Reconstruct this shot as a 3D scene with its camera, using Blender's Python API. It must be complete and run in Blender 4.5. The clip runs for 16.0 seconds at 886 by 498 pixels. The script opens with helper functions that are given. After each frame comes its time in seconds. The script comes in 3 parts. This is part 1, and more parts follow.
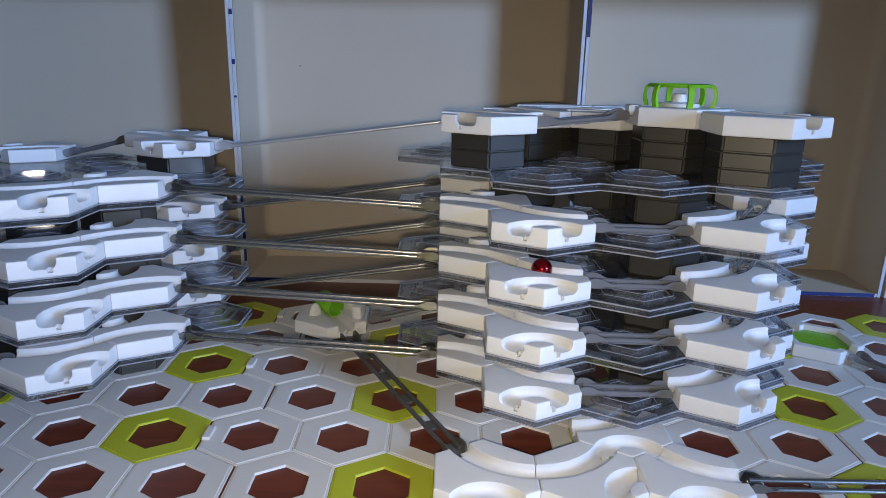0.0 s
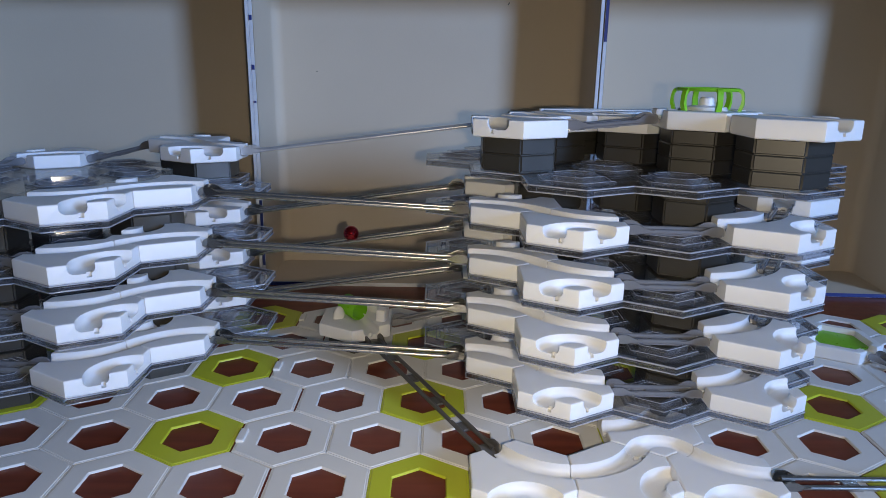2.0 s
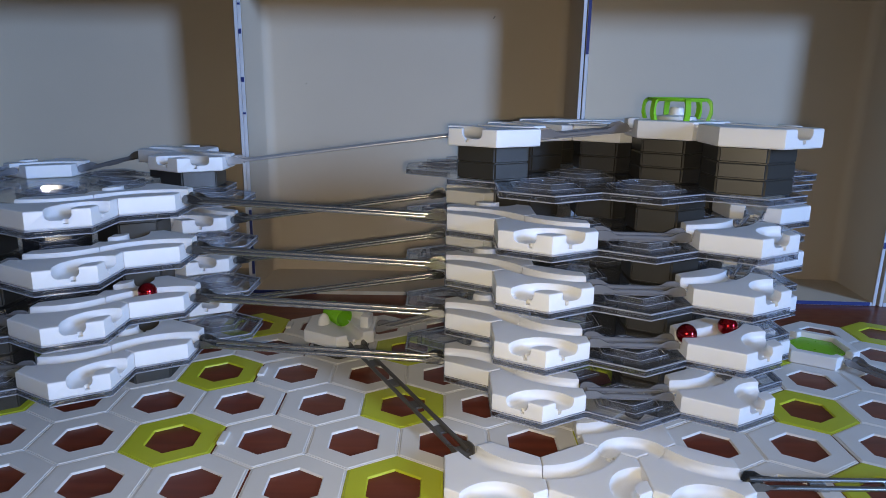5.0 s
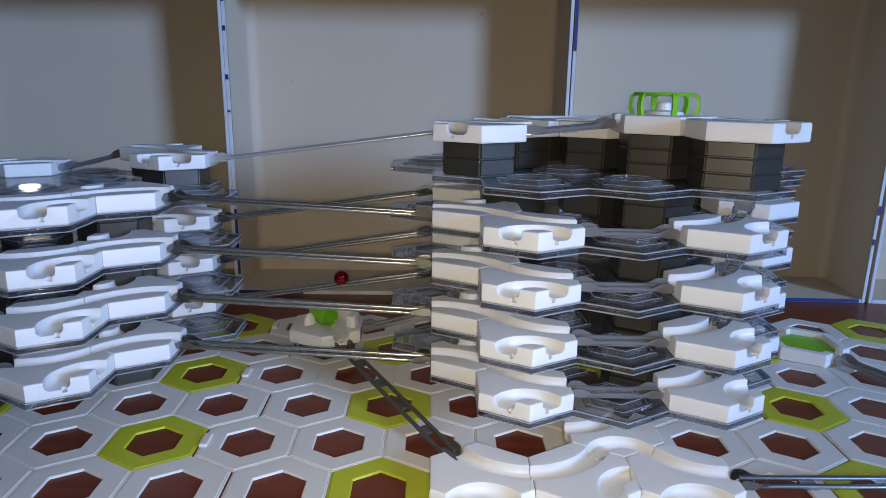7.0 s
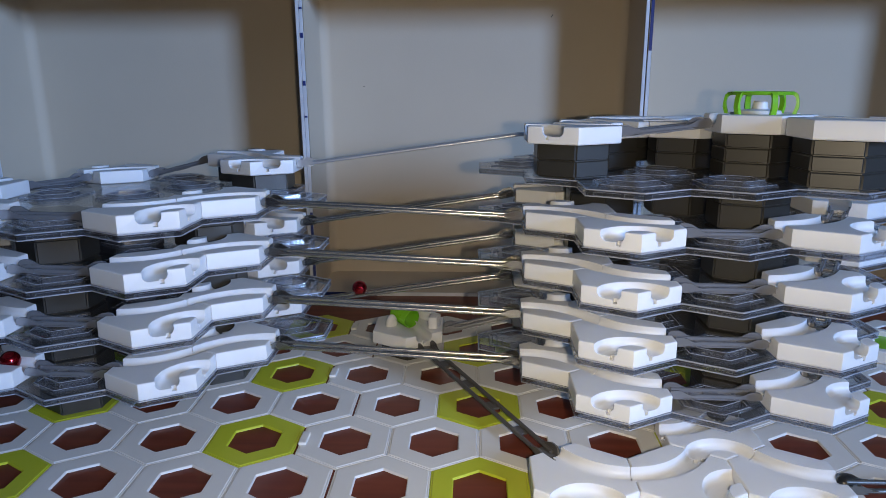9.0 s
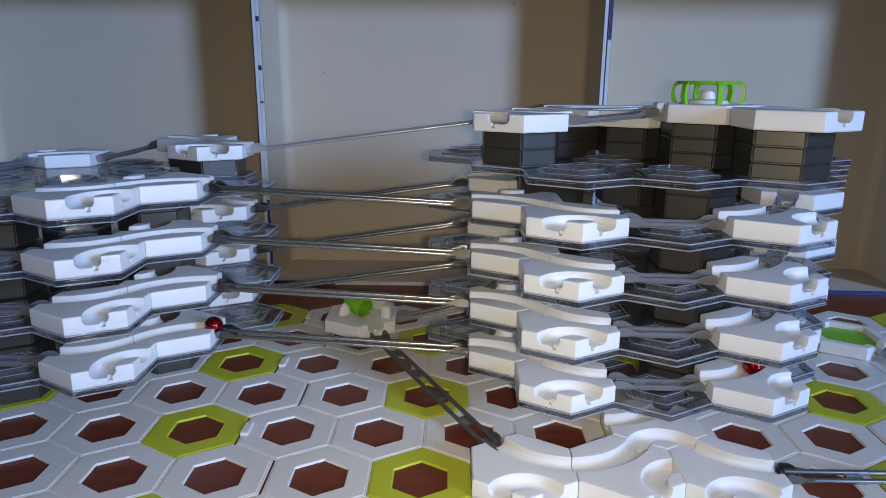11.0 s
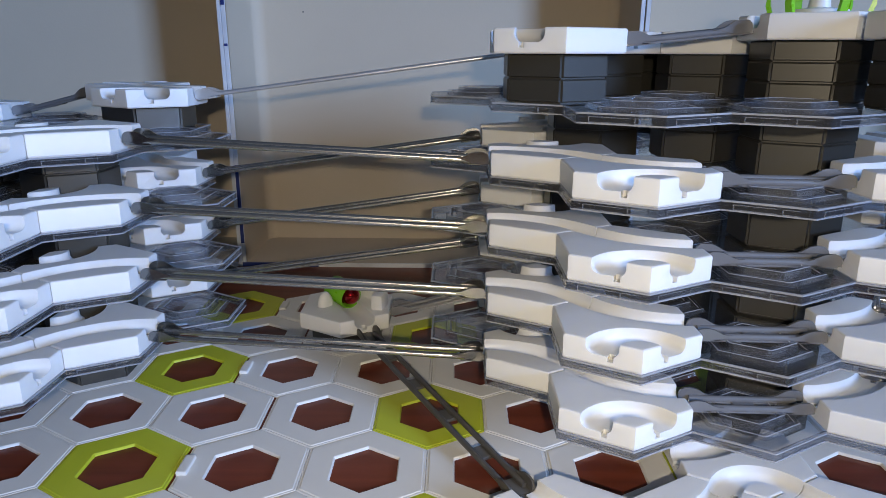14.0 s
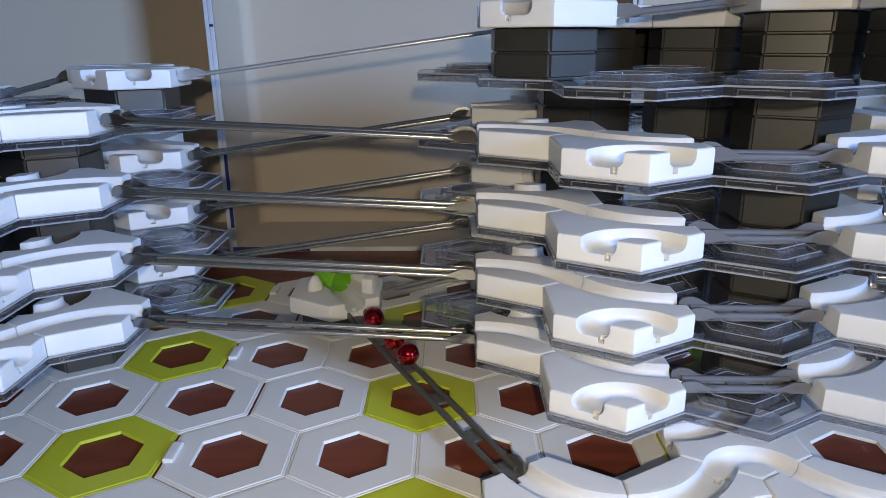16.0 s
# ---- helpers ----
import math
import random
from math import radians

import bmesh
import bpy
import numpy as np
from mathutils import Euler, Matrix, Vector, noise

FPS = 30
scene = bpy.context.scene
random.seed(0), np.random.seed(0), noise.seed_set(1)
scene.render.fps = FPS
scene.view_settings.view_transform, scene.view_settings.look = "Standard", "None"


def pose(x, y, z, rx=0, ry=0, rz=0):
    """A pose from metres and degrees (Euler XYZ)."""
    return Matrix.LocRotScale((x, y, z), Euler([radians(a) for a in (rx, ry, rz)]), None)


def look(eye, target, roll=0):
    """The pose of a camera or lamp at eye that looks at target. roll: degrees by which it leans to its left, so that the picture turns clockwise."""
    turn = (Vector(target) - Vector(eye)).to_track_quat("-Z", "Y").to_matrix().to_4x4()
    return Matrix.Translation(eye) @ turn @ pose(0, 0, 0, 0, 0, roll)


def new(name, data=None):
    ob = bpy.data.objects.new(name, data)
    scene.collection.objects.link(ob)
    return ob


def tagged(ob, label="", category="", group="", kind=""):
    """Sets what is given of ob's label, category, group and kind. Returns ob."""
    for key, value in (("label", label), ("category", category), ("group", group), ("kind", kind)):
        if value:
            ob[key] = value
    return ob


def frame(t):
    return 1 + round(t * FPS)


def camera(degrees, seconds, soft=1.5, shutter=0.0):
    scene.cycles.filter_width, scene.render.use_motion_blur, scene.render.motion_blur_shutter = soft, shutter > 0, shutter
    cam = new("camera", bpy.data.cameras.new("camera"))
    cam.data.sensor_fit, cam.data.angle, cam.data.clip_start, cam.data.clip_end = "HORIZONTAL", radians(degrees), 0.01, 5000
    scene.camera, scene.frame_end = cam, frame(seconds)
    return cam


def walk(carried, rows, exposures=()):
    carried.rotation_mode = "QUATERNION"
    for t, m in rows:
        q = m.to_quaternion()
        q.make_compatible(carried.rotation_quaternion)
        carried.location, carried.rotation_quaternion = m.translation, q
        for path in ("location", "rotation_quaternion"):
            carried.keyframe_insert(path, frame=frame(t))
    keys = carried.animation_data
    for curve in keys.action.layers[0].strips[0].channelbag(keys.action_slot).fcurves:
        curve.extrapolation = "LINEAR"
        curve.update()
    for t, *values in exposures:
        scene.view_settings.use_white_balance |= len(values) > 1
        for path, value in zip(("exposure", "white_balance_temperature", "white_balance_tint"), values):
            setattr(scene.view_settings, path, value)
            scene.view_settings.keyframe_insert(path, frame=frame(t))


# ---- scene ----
cam = camera(65.1, 16.0, soft=0.65)
PATH = [
    (0, (0.077, -0.377, 0.206), (0.079, 1.541, -0.36), 1.2),
    (0.5, (0.076, -0.377, 0.206), (0.093, 1.541, -0.358), 1.4),
    (1, (0.072, -0.378, 0.205), (0.09, 1.542, -0.354), 1.3),
    (1.5, (0.065, -0.379, 0.207), (0.089, 1.541, -0.351), 0.9),
    (2, (0.058, -0.381, 0.206), (0.071, 1.541, -0.348), 1.0),
    (2.5, (0.051, -0.383, 0.207), (0.035, 1.541, -0.341), 0.1),
    (3, (0.046, -0.387, 0.207), (0.005, 1.537, -0.339), -0.3),
    (3.5, (0.039, -0.392, 0.208), (-0.019, 1.534, -0.326), -0.1),
    (4, (0.04, -0.394, 0.209), (-0.018, 1.535, -0.315), 0.4),
    (4.5, (0.052, -0.395, 0.207), (0.01, 1.536, -0.308), 0.6),
    (5, (0.072, -0.391, 0.205), (0.078, 1.541, -0.313), 0.9),
    (5.2, (0.079, -0.388, 0.203), (0.1, 1.545, -0.312), 1.0),
    (7.5, (0.072, -0.386, 0.202), (0.101, 1.546, -0.314), 0.8),
    (8, (0.06, -0.387, 0.204), (0.036, 1.546, -0.31), 0.0),
    (8.5, (0.051, -0.389, 0.203), (-0.013, 1.543, -0.309), -0.3),
    (8.7, (0.047, -0.390, 0.203), (-0.039, 1.543, -0.309), -0.4),
    (10.8, (0.042, -0.388, 0.202), (0.044, 1.54, -0.332), 0.9),
    (11, (0.064, -0.385, 0.201), (0.04, 1.541, -0.339), 0.5),
    (11.5, (0.081, -0.38, 0.201), (0.101, 1.545, -0.34), 0.8),
    (12, (0.081, -0.37, 0.197), (0.1, 1.546, -0.377), 0.7),
    (12.5, (0.08, -0.348, 0.189), (0.104, 1.568, -0.384), 0.5),
    (13, (0.078, -0.32, 0.178), (0.106, 1.593, -0.404), 0.6),
    (13.5, (0.068, -0.3, 0.177), (0.076, 1.612, -0.408), 0.3),
    (14, (0.06, -0.286, 0.17), (0.034, 1.622, -0.428), 0.2),
    (14.5, (0.056, -0.28, 0.169), (0.021, 1.625, -0.438), 0.2),
    (15, (0.06, -0.278, 0.167), (0.026, 1.626, -0.447), 0.1),
    (15.5, (0.064, -0.28, 0.167), (0.033, 1.617, -0.465), -0.2),
    (16, (0.064, -0.281, 0.167), (0.043, 1.613, -0.474), -0.4),
]
walk(cam, [(t, look(eye, target, roll)) for t, eye, target, roll in PATH], exposures=[(0, 0.0), (12.2, 0.0), (13.0, 0.05), (14.0, 0.17), (15.0, 0.17), (16.0, 0.17)])

P = 0.05                      # pitch of the hexagonal grid
D = P * math.sqrt(3) / 2
R0 = P / math.sqrt(3)
TILE_H = 0.0092
GROOVE = 0.0052              # depth of a marble groove
SLAB = 0.0034                 # thickness of a clear level plate
BLOCK_R = 0.0222
MARBLE_R = 0.0054
MARBLE_Z = TILE_H - GROOVE + MARBLE_R   # a marble's centre over its tile's bottom


def cell(i, j):
    return P * (i + 0.5 * j), D * j


# ---- light ----
world = bpy.data.worlds.new("sky")
world.use_nodes = True
scene.world = world
wn = world.node_tree.nodes
sky = wn.new("ShaderNodeTexSky")
sky.sky_type, sky.sun_disc = "NISHITA", False
sky.sun_elevation, sky.sun_rotation = radians(30), radians(140)
wn["Background"].inputs[1].default_value = 0.08
world.node_tree.links.new(sky.outputs[0], wn["Background"].inputs[0])


def area_lamp(name, eye, target, sx, sy, power, colour):
    data = bpy.data.lights.new(name, "AREA")
    data.shape, data.size, data.size_y, data.energy, data.color = "RECTANGLE", sx, sy, power, colour
    ob = new(name, data)
    ob.matrix_world = look(eye, target)
    return ob


WINDOW = (2.45, -2.10, 0.96)
area_lamp("window_daylight", WINDOW, (0.1, 0.15, 0.1), 0.48, 0.80, 114, (0.305, 0.52, 1.0))
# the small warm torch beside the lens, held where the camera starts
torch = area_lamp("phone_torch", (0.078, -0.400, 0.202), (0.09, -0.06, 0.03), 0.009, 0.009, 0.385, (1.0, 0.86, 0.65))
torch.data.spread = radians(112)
scene.cycles.transparent_max_bounces = 32


# ---- materials ----
def material(name, colour, rough=0.4, metal=0.0, spread=0.06, scale=60.0, bump=0.02, bump_scale=400.0, coat=0.0, spec=0.5, stain=None, uneven=0.08):
    """A surface with grain at two scales, slight colour spread and fine relief."""
    m = bpy.data.materials.new(name)
    m.use_nodes = True
    n, l = m.node_tree.nodes, m.node_tree.links
    b = n["Principled BSDF"]
    b.inputs["Metallic"].default_value = metal
    b.inputs["Specular IOR Level"].default_value = spec
    b.inputs["Coat Weight"].default_value = coat
    co = n.new("ShaderNodeTexCoord")
    big, fine = n.new("ShaderNodeTexNoise"), n.new("ShaderNodeTexNoise")
    big.inputs["Scale"].default_value, big.inputs["Detail"].default_value = scale, 4
    fine.inputs["Scale"].default_value, fine.inputs["Detail"].default_value = bump_scale, 3
    info = n.new("ShaderNodeObjectInfo")
    add = n.new("ShaderNodeVectorMath")
    l.new(co.outputs["Object"], add.inputs[0]), l.new(info.outputs["Location"], add.inputs[1])
    l.new(add.outputs[0], big.inputs["Vector"]), l.new(add.outputs[0], fine.inputs["Vector"])
    ramp = n.new("ShaderNodeMix")
    ramp.data_type = "RGBA"
    lo = [c * (1 - spread) for c in (stain or colour)]
    hi = [min(1, c * (1 + spread)) for c in colour]
    ramp.inputs[6].default_value, ramp.inputs[7].default_value = (*lo, 1), (*hi, 1)
    l.new(big.outputs["Fac"], ramp.inputs[0])
    l.new(ramp.outputs[2], b.inputs["Base Color"])
    mr = n.new("ShaderNodeMapRange")
    mr.inputs[3].default_value, mr.inputs[4].default_value = max(0.03, rough - uneven), rough + uneven
    l.new(fine.outputs["Fac"], mr.inputs[0]), l.new(mr.outputs[0], b.inputs["Roughness"])
    bp = n.new("ShaderNodeBump")
    bp.inputs["Strength"].default_value, bp.inputs["Distance"].default_value = bump, 0.001
    l.new(fine.outputs["Fac"], bp.inputs["Height"]), l.new(bp.outputs[0], b.inputs["Normal"])
    return m


def clear_plastic(name, tint, rough=0.06, pale_share=0.03, gloss=0.4):
    """Clear plastic: lets light straight through, with a glossy skin and a pale diffuse share painted in for refracted
    light.
    """
    m = bpy.data.materials.new(name)
    m.use_nodes = True
    n, l = m.node_tree.nodes, m.node_tree.links
    n.remove(n["Principled BSDF"])
    out = n["Material Output"]
    t, g, mix, fr = n.new("ShaderNodeBsdfTransparent"), n.new("ShaderNodeBsdfGlossy"), n.new("ShaderNodeMixShader"), n.new("ShaderNodeLayerWeight")
    t.inputs[0].default_value = (*tint, 1)
    g.inputs["Roughness"].default_value = rough
    g.inputs[0].default_value = (1, 1, 1, 1)
    fr.inputs["Blend"].default_value = 0.5
    power, gain = n.new("ShaderNodeMath"), n.new("ShaderNodeMath")
    power.operation, gain.operation = "POWER", "MULTIPLY_ADD"
    power.inputs[1].default_value, gain.inputs[1].default_value, gain.inputs[2].default_value = 5.0, gloss, 0.04
    l.new(fr.outputs["Facing"], power.inputs[0]), l.new(power.outputs[0], gain.inputs[0])
    d, hz = n.new("ShaderNodeBsdfDiffuse"), n.new("ShaderNodeMixShader")
    d.inputs[0].default_value = (0.72, 0.74, 0.80, 1)
    co, no, mr = n.new("ShaderNodeTexCoord"), n.new("ShaderNodeTexNoise"), n.new("ShaderNodeMapRange")
    no.inputs["Scale"].default_value, no.inputs["Detail"].default_value = 45, 5
    mr.inputs[3].default_value, mr.inputs[4].default_value = pale_share * 0.5, pale_share * 1.5
    l.new(co.outputs["Object"], no.inputs["Vector"]), l.new(no.outputs["Fac"], mr.inputs[0]), l.new(mr.outputs[0], hz.inputs[0])
    l.new(t.outputs[0], hz.inputs[1]), l.new(d.outputs[0], hz.inputs[2])
    l.new(gain.outputs[0], mix.inputs[0]), l.new(hz.outputs[0], mix.inputs[1]), l.new(g.outputs[0], mix.inputs[2])
    l.new(mix.outputs[0], out.inputs[0])
    return m


def wood(name, dark, light):
    m = material(name, light, rough=0.36, spread=0.1, scale=8, bump=0.05, bump_scale=120, coat=0.04, spec=0.35)
    n, l = m.node_tree.nodes, m.node_tree.links
    co, mp, no = n.new("ShaderNodeTexCoord"), n.new("ShaderNodeMapping"), n.new("ShaderNodeTexNoise")
    mp.inputs["Scale"].default_value = (6, 90, 6)
    no.inputs["Scale"].default_value, no.inputs["Detail"].default_value = 1.5, 8
    mix = n.new("ShaderNodeMix")
    mix.data_type = "RGBA"
    mix.inputs[6].default_value, mix.inputs[7].default_value = (*dark, 1), (*light, 1)
    l.new(co.outputs["Object"], mp.inputs[0]), l.new(mp.outputs[0], no.inputs["Vector"]), l.new(no.outputs["Fac"], mix.inputs[0])
    l.new(mix.outputs[2], n["Principled BSDF"].inputs["Base Color"])
    return m


WHITE = material("white_plastic", (0.76, 0.755, 0.745), rough=0.42, spread=0.02, bump=0.03)
white_shader = WHITE.node_tree.nodes["Principled BSDF"]   # slightly translucent moulded plastic
white_shader.inputs["Subsurface Weight"].default_value = 0.45
white_shader.inputs["Subsurface Radius"].default_value = (1.0, 0.95, 0.8)
white_shader.inputs["Subsurface Scale"].default_value = 0.004
GREY = material("board_grey_plastic", (0.70, 0.685, 0.65), rough=0.38, spread=0.06, scale=25, bump=0.04)
LIME = material("lime_plastic", (0.47, 0.51, 0.03), rough=0.35, spread=0.06, scale=30)
GREEN = material("bright_green_plastic", (0.20, 0.52, 0.02), rough=0.3, spread=0.04)
DARK = material("dark_grey_plastic", (0.040, 0.037, 0.030), rough=0.40, metal=0.35, spread=0.12, bump=0.006, bump_scale=900.0, spec=0.9, uneven=0.03)
STEEL = material("silver_grey_rail", (0.44, 0.43, 0.41), rough=0.25, metal=0.92, spread=0.03, bump=0.0, bump_scale=90.0, uneven=0.0)
SPOON = material("smooth_grey_rail_end", (0.24, 0.235, 0.225), rough=0.14, metal=0.95, spread=0.05, bump=0.0, uneven=0.02)
BRIGHT = material("bright_silver_rail", (0.62, 0.62, 0.63), rough=0.32, metal=0.6, spread=0.08, bump=0.0)
TRACK = material("grey_track_plastic", (0.30, 0.30, 0.315), rough=0.22, metal=0.55, spread=0.1, bump=0.005, spec=0.8, uneven=0.03)
LADDER = material("dark_ladder_plastic", (0.10, 0.095, 0.09), rough=0.34, metal=0.2, spread=0.1, bump=0.005, uneven=0.03)
CLEAR = clear_plastic("clear_plastic", (0.93, 0.935, 0.945), 0.04, 0.015, 0.6)
# refraction put in as colour: rim tinted darker, edges and slot lines paler
CLEAR_RIM = clear_plastic("clear_plastic_rim", (0.60, 0.61, 0.64), 0.06, 0.03, 0.6)
CLEAR_RING = clear_plastic("clear_plastic_ring", (0.72, 0.73, 0.76), 0.07, 0.045, 0.7)
CLEAR_GLINT = clear_plastic("clear_plastic_glint", (0.80, 0.81, 0.84), 0.12, 0.36, 0.6)
CLEAR_SLOT_GLINT = clear_plastic("clear_plastic_slot_glint", (0.86, 0.87, 0.89), 0.06, 0.20, 0.5)
RED = material("red_metal_marble", (0.36, 0.008, 0.014), rough=0.16, metal=0.9, spread=0.05, coat=0.5)
CARD = material("grey_cardboard", (0.565, 0.475, 0.36), rough=0.8, spread=0.05, scale=14, bump=0.08, bump_scale=700, spec=0.2)
CARD_EDGE = material("worn_white_card_edge", (0.72, 0.73, 0.75), rough=0.7, spread=0.1, scale=40, bump=0.2, stain=(0.5, 0.5, 0.52))
BLUE = material("blue_print", (0.02, 0.035, 0.16), rough=0.4, spread=0.2, scale=80)
WOOD = wood("red_brown_table_wood", (0.06, 0.013, 0.007), (0.24, 0.055, 0.025))
PAINT = material("room_wall_paint", (0.11, 0.095, 0.075), rough=0.9, spread=0.04, scale=3, bump=0.1, bump_scale=60)
CEIL = material("ceiling_paint", (0.22, 0.205, 0.185), rough=0.9, spread=0.03, scale=3)
FLOOR = wood("floor_boards", (0.16, 0.09, 0.05), (0.30, 0.19, 0.11))


# ---- mesh helpers ----
def hex_points(r, z, cx=0.0, cy=0.0):
    return [(cx + r * math.cos(radians(30 + 60 * k)), cy + r * math.sin(radians(30 + 60 * k)), z) for k in range(6)]


def mesh_of(bm, name, mat, smooth=None):
    bmesh.ops.recalc_face_normals(bm, faces=bm.faces)
    me = bpy.data.meshes.new(name)
    bm.to_mesh(me)
    bm.free()
    for m in (mat if isinstance(mat, (list, tuple)) else [mat]):
        me.materials.append(m)
    if smooth is not None:
        me.polygons.foreach_set("use_smooth", [True] * len(me.polygons))
        me.set_sharp_from_angle(angle=radians(smooth))
    return me


def part(name, me, parent, label="", m=None):
    ob = new(name, me)
    ob.parent = parent
    if m is not None:
        ob.matrix_basis = m
    return tagged(ob, label)


def empty(name, m):
    ob = new(name)
    ob.matrix_basis = m
    return ob


def loft(bm, rings, cap=True):
    """Rings of equal count joined into one skin."""
    vs = [[bm.verts.new(p) for p in ring] for ring in rings]
    k = len(vs[0])
    for a, b in zip(vs, vs[1:]):
        for q in range(k):
            bm.faces.new((a[q], a[(q + 1) % k], b[(q + 1) % k], b[q]))
    if cap:
        bm.faces.new(vs[0][::-1]), bm.faces.new(vs[-1])
    return vs


def box_bm(bm, x0, x1, y0, y1, z0, z1, bevel=0.0):
    g = bmesh.ops.create_cube(bm, size=1.0)["verts"]
    for v in g:
        v.co = Vector((x0 + (v.co.x + 0.5) * (x1 - x0), y0 + (v.co.y + 0.5) * (y1 - y0), z0 + (v.co.z + 0.5) * (z1 - z0)))
    if bevel:
        es = list({e for v in g for e in v.link_edges})
        bmesh.ops.bevel(bm, geom=es, offset=bevel, segments=2, affect="EDGES", profile=0.6)


def box_mesh(name, mat, x0, x1, y0, y1, z0, z1, bevel=0.0):
    bm = bmesh.new()
    box_bm(bm, x0, x1, y0, y1, z0, z1, bevel)
    return mesh_of(bm, name, mat)


def sweep(bm, path, profile):
    """A closed profile (side, up) swept along a flat path of (x, y, z)."""
    rings = []
    for k, p in enumerate(path):
        a, b = Vector(path[max(0, k - 1)]), Vector(path[min(len(path) - 1, k + 1)])
        d = (b - a).normalized()
        side = Vector((d.y, -d.x, 0)).normalized()
        rings.append([tuple(Vector(p) + side * s + Vector((0, 0, u))) for s, u in profile])
    loft(bm, rings)


# ---- curve tiles ----
def face_mid(a):
    return Vector((P / 2 * math.cos(radians(a)), P / 2 * math.sin(radians(a)), 0))


def groove_path(a, b, over=0.004, steps=14):
    """The middle line of a groove from the side at angle a to the side at angle b, about the tile's centre."""
    turn = (b - a + 180) % 360 - 180
    da, db = face_mid(a).normalized(), face_mid(b).normalized()
    if abs(abs(turn) - 180) < 1:
        return [face_mid(a) + da * over, face_mid(a), face_mid(b), face_mid(b) + db * over]
    mid = a + turn / 2
    dist = P / 2 / math.cos(radians(turn / 2))
    c = Vector((dist * math.cos(radians(mid)), dist * math.sin(radians(mid)), 0))
    r = (face_mid(a) - c).length
    t0 = math.atan2(*(face_mid(a) - c).yx)
    t1 = math.atan2(*(face_mid(b) - c).yx)
    sweep_angle = (t1 - t0 + math.pi) % (2 * math.pi) - math.pi
    pts = [c + Vector((r * math.cos(t0 + sweep_angle * k / steps), r * math.sin(t0 + sweep_angle * k / steps), 0)) for k in range(steps + 1)]
    return [face_mid(a) + da * over] + pts + [face_mid(b) + db * over] if over else pts


def carve(me, cutters):
    """The mesh with other meshes cut away from it."""
    ob = new("carve_body", me)
    cut = []
    for c in cutters:
        k = new("carve_cutter", c)
        md = ob.modifiers.new("cut", "BOOLEAN")
        md.operation, md.object, md.solver = "DIFFERENCE", k, "EXACT"
        cut.append(k)
    done = bpy.data.meshes.new_from_object(ob.evaluated_get(bpy.context.evaluated_depsgraph_get()))
    for o in (ob, *cut):
        bpy.data.objects.remove(o)
    return done


TILE_MESHES = {}


def tile_mesh(grooves, h=TILE_H):
    key = (tuple(grooves), h)
    if key in TILE_MESHES:
        return TILE_MESHES[key]
    bm = bmesh.new()
    r = R0 - 0.0002
    loft(bm, [hex_points(r - 0.0005, 0), hex_points(r, 0.0006), hex_points(r, h - 0.0008), hex_points(r - 0.0002, h - 0.0003), hex_points(r - 0.0008, h)])
    body = mesh_of(bm, "tile_body", WHITE)
    cutters = []
    gr, gz, deep, cr = 0.0060, h, GROOVE, 0.0030
    arc = [(gr - cr + cr * math.cos(radians(-q)), -deep + cr + cr * math.sin(radians(-q))) for q in (0, 18, 36, 54, 72, 90)]
    prof = [(gr, 0.02)] + arc + [(-x, z) for x, z in reversed(arc)] + [(-gr, 0.02)]
    for a, b in grooves:
        bm = bmesh.new()
        sweep(bm, [(p.x, p.y, gz) for p in groove_path(a, b)], prof)
        cutters.append(mesh_of(bm, "groove", WHITE))
        tight = abs((b - a + 180) % 360 - 180) < 61
        for f, other in ((a, b), (b, a)):   # the slot in each mouth that a rail clips into
            side = (1 if (other - f + 180) % 360 < 180 else -1) * (0.0031 if tight else 0.0)
            bm = bmesh.new()
            box_bm(bm, -0.0032, 0.0032, -side - 0.0011, -side + 0.0011, h - 0.0071, h - 0.0030)
            m = Matrix.Translation(face_mid(f)) @ Matrix.Rotation(radians(f), 4, "Z")
            bmesh.ops.transform(bm, matrix=m, verts=bm.verts)
            cutters.append(mesh_of(bm, "slot", WHITE))
    me = carve(body, cutters)
    me.name = "curve_tile"
    me.polygons.foreach_set("use_smooth", [True] * len(me.polygons))
    me.set_sharp_from_angle(angle=radians(28))
    TILE_MESHES[key] = me
    return me


def curve_tile(i, j, z, grooves, label, group):
    ob = new("curve_tile", tile_mesh(grooves))
    x, y = cell(i, j)
    ob.matrix_basis = pose(x, y, z + sag(y), LEAN) if z > 0.01 else pose(x, y, z)
    return tagged(ob, label, "track tile", group)


def bend(a, b):
    """A tile's two grooves: the wide bend from side a to side b, and the tight one opposite."""
    turn = (b - a + 180) % 360 - 180
    mid = a + turn / 2
    return ((a, b), ((mid - 180) % 360, (mid - 120) % 360))


SLOPE = -0.027   # the towers sink a little towards the back


def sag(y):
    return SLOPE * (y + 0.0433)


LEAN = math.degrees(math.atan(SLOPE))


